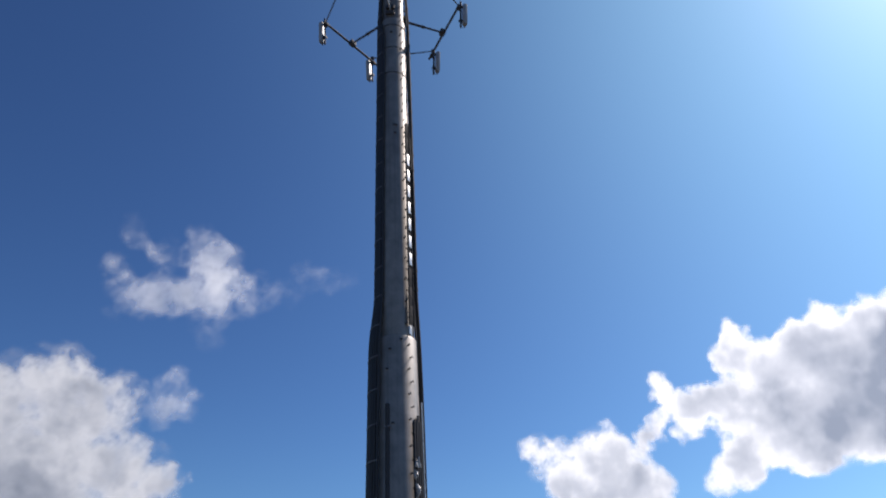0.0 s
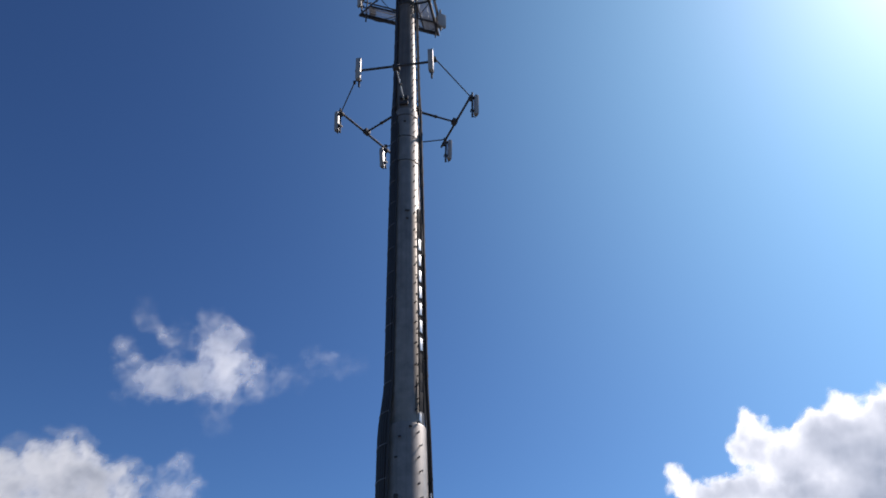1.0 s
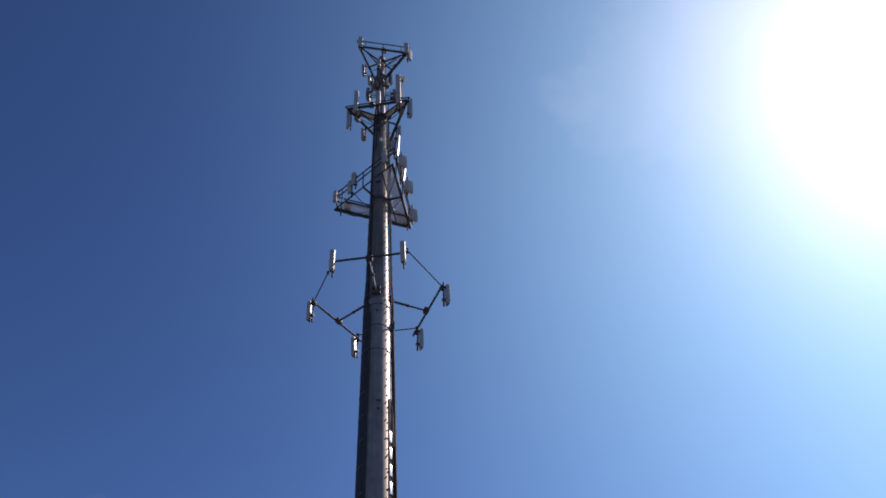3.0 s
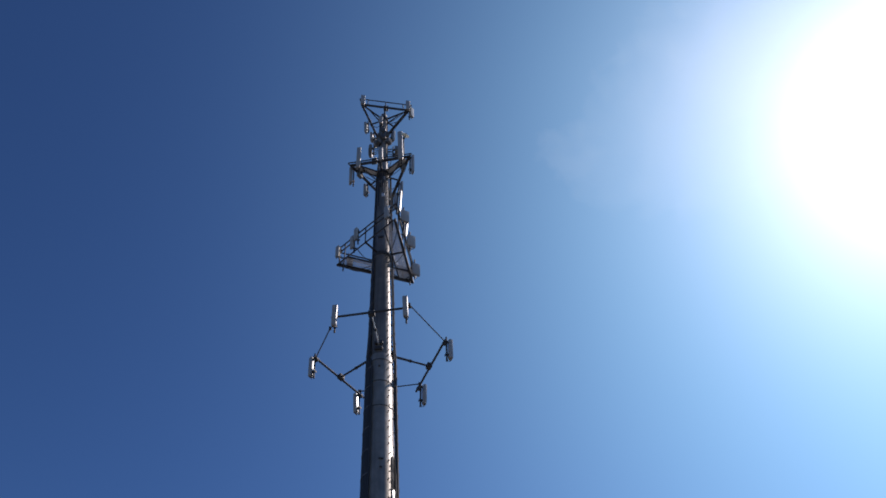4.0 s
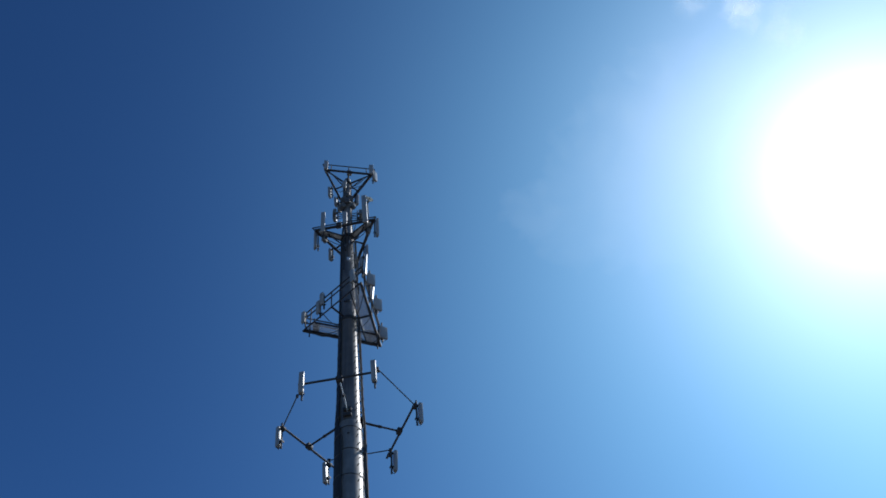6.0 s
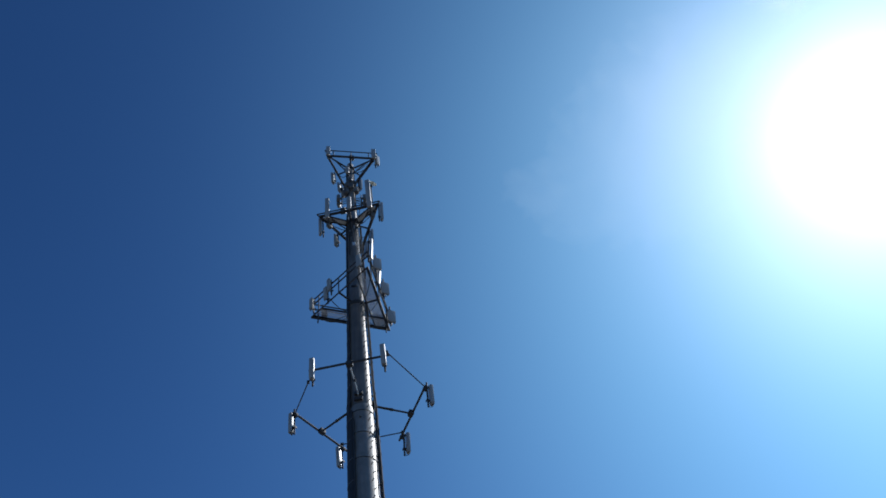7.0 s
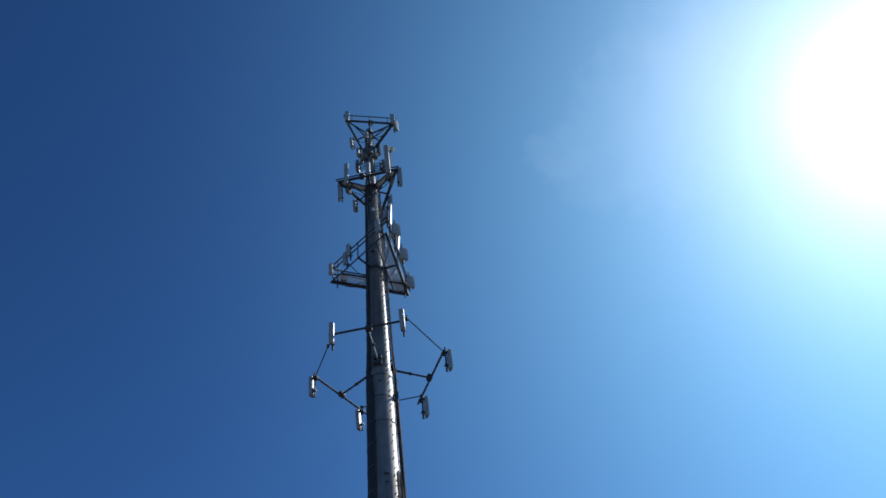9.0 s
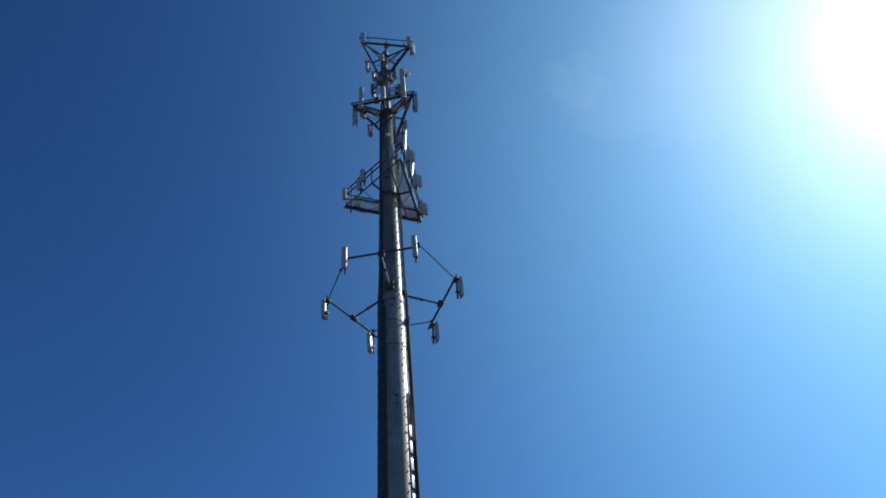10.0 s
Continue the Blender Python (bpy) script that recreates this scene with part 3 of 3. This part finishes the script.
for n, (plat, spots) in enumerate(((P3, ((0, -0.4), (0, 0.0), (0, 0.35), (1, 0.4), (1, -0.3), (2, -0.45), (2, -0.15))),
                                   (P2, ((0, -0.36), (0, 0.2), (0, 0.36), (1, -0.4), (1, 0.12), (2, 0.37), (2, 0.02), (1, 0.4))),
                                   (P1, ((0, -0.45), (0, 0.44), (1, -0.4), (1, 0.2), (2, 0.05), (2, -0.4))))):
    for m, (k, f) in enumerate(spots):
        p1, a = on_side(*plat, k, f, 0.02, 0.05)
        start = Vector(((p1 - TOWER).x, (p1 - TOWER).y, 0)).normalized() * (radius_at(plat[0] - 0.4) + 0.02)
        p0 = TOWER + Vector((start.x, start.y, plat[0] - 0.5 - 0.12 * (m % 3)))
        jumper(p0, p1, 0.25 + 0.1 * (m % 3), 10 * n + m)

# small cream dish on the tallest antenna's pipe
p, a = on_side(*P2, 0, 0.41, 0.11, 1.6)
dish = tagged(empty("dish_antenna", Matrix.Translation(p) @ Matrix.Rotation(radians(a + 35), 4, "Z")), "small cream dish antenna on a pipe above the frame", "antenna")
bm = bmesh.new()
rings = [[bm.verts.new((0.14 + 0.12 * (r / 0.25) ** 2, r * math.cos(2 * math.pi * k / 20), 0.3 + r * math.sin(2 * math.pi * k / 20))) for k in range(20)] for r in (0.02, 0.09, 0.15, 0.21, 0.25)]
for ra, rb in zip(rings, rings[1:]):
    for k in range(20):
        bm.faces.new((ra[k], ra[(k + 1) % 20], rb[(k + 1) % 20], rb[k]))
bm.faces.new(rings[0])
bmesh.ops.solidify(bm, geom=bm.faces[:], thickness=0.02)
part("reflector", bm, CREAM, dish)
part("feed", tube((0.14, 0, 0.3), (0.4, 0, 0.3), 0.03), CAP, dish)
part("mounting_pipe", tube((0, 0, -1.6), (0, 0, 0.5), 0.036), PIPE, dish)
part("bracket", box((0.16, 0.1, 0.12), Matrix.Translation((0.07, 0, 0.3)), 0.01), DARKSTEEL, dish)

# ---------- clouds ----------
CLOUD_FAR = 3500.0
def vapour(name, grain, rough, ragged, full, fall="SMOOTHSTEP", tone=1.0):
    """Backlit water vapour. grain: size of its tufts; ragged: how torn its edge is; full: thickness at which it hides
    the sky; tone: dims its colour where less sunlight reaches.
    """
    cloud_mat = bpy.data.materials.new(name)
    cloud_mat.use_nodes = True
    n, l = cloud_mat.node_tree.nodes, cloud_mat.node_tree.links
    n.remove(n["Principled BSDF"])
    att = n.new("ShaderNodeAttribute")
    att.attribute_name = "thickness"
    tc = n.new("ShaderNodeTexCoord")
    nz = n.new("ShaderNodeTexNoise")
    nz.inputs["Scale"].default_value, nz.inputs["Detail"].default_value, nz.inputs["Roughness"].default_value = grain, 8, rough
    l.new(tc.outputs["Object"], nz.inputs["Vector"])
    sub = n.new("ShaderNodeMath")
    sub.operation = "MULTIPLY_ADD"
    sub.inputs[1].default_value, sub.inputs[2].default_value = ragged, -ragged / 2
    l.new(nz.outputs["Fac"], sub.inputs[0])
    part_of_full = n.new("ShaderNodeMath")
    part_of_full.operation, part_of_full.use_clamp = "MULTIPLY", True
    part_of_full.inputs[1].default_value = 1.6
    l.new(att.outputs["Fac"], part_of_full.inputs[0])
    rough_edge = n.new("ShaderNodeMath")
    rough_edge.operation = "MULTIPLY"
    l.new(part_of_full.outputs[0], rough_edge.inputs[0])
    l.new(sub.outputs[0], rough_edge.inputs[1])
    thick = n.new("ShaderNodeMath")
    thick.operation = "ADD"
    l.new(att.outputs["Fac"], thick.inputs[0])
    l.new(rough_edge.outputs[0], thick.inputs[1])
    alpha = n.new("ShaderNodeMapRange")
    alpha.interpolation_type = fall
    alpha.inputs["From Min"].default_value, alpha.inputs["From Max"].default_value = 0.02, full
    l.new(thick.outputs[0], alpha.inputs["Value"])
    # the cloud's grey shading is coloured in, by thickness and fold noise
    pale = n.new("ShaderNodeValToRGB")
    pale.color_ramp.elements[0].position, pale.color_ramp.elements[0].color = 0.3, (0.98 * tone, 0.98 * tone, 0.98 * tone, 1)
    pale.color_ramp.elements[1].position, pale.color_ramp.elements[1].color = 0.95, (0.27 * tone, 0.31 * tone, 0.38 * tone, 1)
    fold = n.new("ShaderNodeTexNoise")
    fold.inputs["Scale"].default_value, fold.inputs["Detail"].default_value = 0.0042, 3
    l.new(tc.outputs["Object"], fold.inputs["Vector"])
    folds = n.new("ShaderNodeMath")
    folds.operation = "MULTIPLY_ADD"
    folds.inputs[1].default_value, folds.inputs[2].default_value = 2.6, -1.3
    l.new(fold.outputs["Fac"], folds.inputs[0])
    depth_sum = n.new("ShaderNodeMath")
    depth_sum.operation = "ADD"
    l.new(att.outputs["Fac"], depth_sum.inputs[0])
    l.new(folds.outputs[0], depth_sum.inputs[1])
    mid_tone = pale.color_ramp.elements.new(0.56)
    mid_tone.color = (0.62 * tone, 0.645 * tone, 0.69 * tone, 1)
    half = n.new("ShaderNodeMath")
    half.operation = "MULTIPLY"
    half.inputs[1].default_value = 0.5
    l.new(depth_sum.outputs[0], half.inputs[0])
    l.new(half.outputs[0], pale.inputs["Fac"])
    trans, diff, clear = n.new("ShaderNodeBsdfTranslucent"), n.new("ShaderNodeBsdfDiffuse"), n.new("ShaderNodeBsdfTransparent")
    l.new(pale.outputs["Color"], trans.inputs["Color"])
    diff.inputs["Color"].default_value = (0.9, 0.9, 0.9, 1)
    scatter = n.new("ShaderNodeNewGeometry")
    toward = n.new("ShaderNodeVectorMath")
    toward.operation = "SUBTRACT"
    toward.inputs[1].default_value = sun_dir * 0.35
    l.new(scatter.outputs["Normal"], toward.inputs[0])
    unit = n.new("ShaderNodeVectorMath")
    unit.operation = "NORMALIZE"
    l.new(toward.outputs[0], unit.inputs[0])
    l.new(unit.outputs[0], trans.inputs["Normal"])
    body, cover = n.new("ShaderNodeMixShader"), n.new("ShaderNodeMixShader")
    body.inputs["Fac"].default_value = 0.2
    l.new(trans.outputs[0], body.inputs[1])
    l.new(diff.outputs[0], body.inputs[2])
    l.new(alpha.outputs["Result"], cover.inputs["Fac"])
    l.new(clear.outputs[0], cover.inputs[1])
    l.new(body.outputs[0], cover.inputs[2])
    l.new(cover.outputs[0], n["Material Output"].inputs["Surface"])
    return cloud_mat


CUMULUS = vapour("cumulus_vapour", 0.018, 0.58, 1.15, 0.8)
# SOFT's lower tone colours in the weaker sunlight far from the sun
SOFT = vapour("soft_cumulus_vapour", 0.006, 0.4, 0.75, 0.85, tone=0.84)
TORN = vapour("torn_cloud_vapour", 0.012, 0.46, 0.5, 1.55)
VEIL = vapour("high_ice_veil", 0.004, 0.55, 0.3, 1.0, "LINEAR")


def cloud(az, el, puffs, label, seed, mat, step=0.13, lumps=0.35, warp=0.55):
    """A far bank of vapour. az: degrees left of +y, el: above the horizon; puffs: degrees right, up, radius, thickness."""
    lo_u, hi_u = min(p[0] - p[2] for p in puffs) - 0.3 - warp, max(p[0] + p[2] for p in puffs) + 0.3 + warp
    lo_v, hi_v = min(p[1] - p[2] for p in puffs) - 0.3 - warp, max(p[1] + p[2] for p in puffs) + 0.3 + warp
    nu, nv = int((hi_u - lo_u) / step) + 1, int((hi_v - lo_v) / step) + 1
    base = Matrix.Rotation(radians(az), 3, "Z")
    thick, verts = {}, []
    for j in range(nv + 1):
        for i in range(nu + 1):
            u, v = lo_u + i * step, lo_v + j * step
            q = Vector((u * 0.55 + seed * 7.1, v * 0.55, seed * 3.3))
            wu = u + warp * noise.fractal(q, 0.8, 2.1, 4)
            wv = v + warp * noise.fractal(q + Vector((31, 7, 2)), 0.8, 2.1, 4)
            d = 0.0
            for pu, pv, r, w in puffs:
                e = 1 - ((wu - pu) ** 2 + (wv - pv) ** 2) / (r * r)
                if e > 0:
                    d += w * e
            d += lumps * noise.fractal(q * 1.7, 0.7, 2.0, 5) * min(1.0, d * 2)
            thick[i, j] = d = max(0.0, d) / (1 + 0.3 * max(0.0, d))
            a, e = radians(-u / math.cos(radians(el))), radians(el + v)
            bulge = CLOUD_FAR - 6 * min(d, 2.0)
            verts.append(base @ Vector((-math.sin(a) * math.cos(e), math.cos(a) * math.cos(e), math.sin(e))) * bulge)
    idx = lambda i, j: j * (nu + 1) + i
    faces = [(idx(i, j), idx(i + 1, j), idx(i + 1, j + 1), idx(i, j + 1)) for j in range(nv) for i in range(nu)
             if max(thick[i, j], thick[i + 1, j], thick[i + 1, j + 1], thick[i, j + 1]) > 0.03]
    used = sorted({k for f in faces for k in f})
    back = {k: n for n, k in enumerate(used)}
    values = [thick[k % (nu + 1), k // (nu + 1)] for k in used]
    middle = sum((verts[k] for k in used), Vector()) / len(used)
    me = bpy.data.meshes.new("cloud")
    me.from_pydata([verts[k] - middle for k in used], [], [[back[k] for k in f] for f in faces])
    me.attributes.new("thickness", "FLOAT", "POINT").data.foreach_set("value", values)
    me.materials.append(mat)
    for p in me.polygons:
        p.use_smooth = True
    ob = new("cloud", me)
    ob.location = middle
    return tagged(ob, label, "cloud", "clouds in the sky", "structure")


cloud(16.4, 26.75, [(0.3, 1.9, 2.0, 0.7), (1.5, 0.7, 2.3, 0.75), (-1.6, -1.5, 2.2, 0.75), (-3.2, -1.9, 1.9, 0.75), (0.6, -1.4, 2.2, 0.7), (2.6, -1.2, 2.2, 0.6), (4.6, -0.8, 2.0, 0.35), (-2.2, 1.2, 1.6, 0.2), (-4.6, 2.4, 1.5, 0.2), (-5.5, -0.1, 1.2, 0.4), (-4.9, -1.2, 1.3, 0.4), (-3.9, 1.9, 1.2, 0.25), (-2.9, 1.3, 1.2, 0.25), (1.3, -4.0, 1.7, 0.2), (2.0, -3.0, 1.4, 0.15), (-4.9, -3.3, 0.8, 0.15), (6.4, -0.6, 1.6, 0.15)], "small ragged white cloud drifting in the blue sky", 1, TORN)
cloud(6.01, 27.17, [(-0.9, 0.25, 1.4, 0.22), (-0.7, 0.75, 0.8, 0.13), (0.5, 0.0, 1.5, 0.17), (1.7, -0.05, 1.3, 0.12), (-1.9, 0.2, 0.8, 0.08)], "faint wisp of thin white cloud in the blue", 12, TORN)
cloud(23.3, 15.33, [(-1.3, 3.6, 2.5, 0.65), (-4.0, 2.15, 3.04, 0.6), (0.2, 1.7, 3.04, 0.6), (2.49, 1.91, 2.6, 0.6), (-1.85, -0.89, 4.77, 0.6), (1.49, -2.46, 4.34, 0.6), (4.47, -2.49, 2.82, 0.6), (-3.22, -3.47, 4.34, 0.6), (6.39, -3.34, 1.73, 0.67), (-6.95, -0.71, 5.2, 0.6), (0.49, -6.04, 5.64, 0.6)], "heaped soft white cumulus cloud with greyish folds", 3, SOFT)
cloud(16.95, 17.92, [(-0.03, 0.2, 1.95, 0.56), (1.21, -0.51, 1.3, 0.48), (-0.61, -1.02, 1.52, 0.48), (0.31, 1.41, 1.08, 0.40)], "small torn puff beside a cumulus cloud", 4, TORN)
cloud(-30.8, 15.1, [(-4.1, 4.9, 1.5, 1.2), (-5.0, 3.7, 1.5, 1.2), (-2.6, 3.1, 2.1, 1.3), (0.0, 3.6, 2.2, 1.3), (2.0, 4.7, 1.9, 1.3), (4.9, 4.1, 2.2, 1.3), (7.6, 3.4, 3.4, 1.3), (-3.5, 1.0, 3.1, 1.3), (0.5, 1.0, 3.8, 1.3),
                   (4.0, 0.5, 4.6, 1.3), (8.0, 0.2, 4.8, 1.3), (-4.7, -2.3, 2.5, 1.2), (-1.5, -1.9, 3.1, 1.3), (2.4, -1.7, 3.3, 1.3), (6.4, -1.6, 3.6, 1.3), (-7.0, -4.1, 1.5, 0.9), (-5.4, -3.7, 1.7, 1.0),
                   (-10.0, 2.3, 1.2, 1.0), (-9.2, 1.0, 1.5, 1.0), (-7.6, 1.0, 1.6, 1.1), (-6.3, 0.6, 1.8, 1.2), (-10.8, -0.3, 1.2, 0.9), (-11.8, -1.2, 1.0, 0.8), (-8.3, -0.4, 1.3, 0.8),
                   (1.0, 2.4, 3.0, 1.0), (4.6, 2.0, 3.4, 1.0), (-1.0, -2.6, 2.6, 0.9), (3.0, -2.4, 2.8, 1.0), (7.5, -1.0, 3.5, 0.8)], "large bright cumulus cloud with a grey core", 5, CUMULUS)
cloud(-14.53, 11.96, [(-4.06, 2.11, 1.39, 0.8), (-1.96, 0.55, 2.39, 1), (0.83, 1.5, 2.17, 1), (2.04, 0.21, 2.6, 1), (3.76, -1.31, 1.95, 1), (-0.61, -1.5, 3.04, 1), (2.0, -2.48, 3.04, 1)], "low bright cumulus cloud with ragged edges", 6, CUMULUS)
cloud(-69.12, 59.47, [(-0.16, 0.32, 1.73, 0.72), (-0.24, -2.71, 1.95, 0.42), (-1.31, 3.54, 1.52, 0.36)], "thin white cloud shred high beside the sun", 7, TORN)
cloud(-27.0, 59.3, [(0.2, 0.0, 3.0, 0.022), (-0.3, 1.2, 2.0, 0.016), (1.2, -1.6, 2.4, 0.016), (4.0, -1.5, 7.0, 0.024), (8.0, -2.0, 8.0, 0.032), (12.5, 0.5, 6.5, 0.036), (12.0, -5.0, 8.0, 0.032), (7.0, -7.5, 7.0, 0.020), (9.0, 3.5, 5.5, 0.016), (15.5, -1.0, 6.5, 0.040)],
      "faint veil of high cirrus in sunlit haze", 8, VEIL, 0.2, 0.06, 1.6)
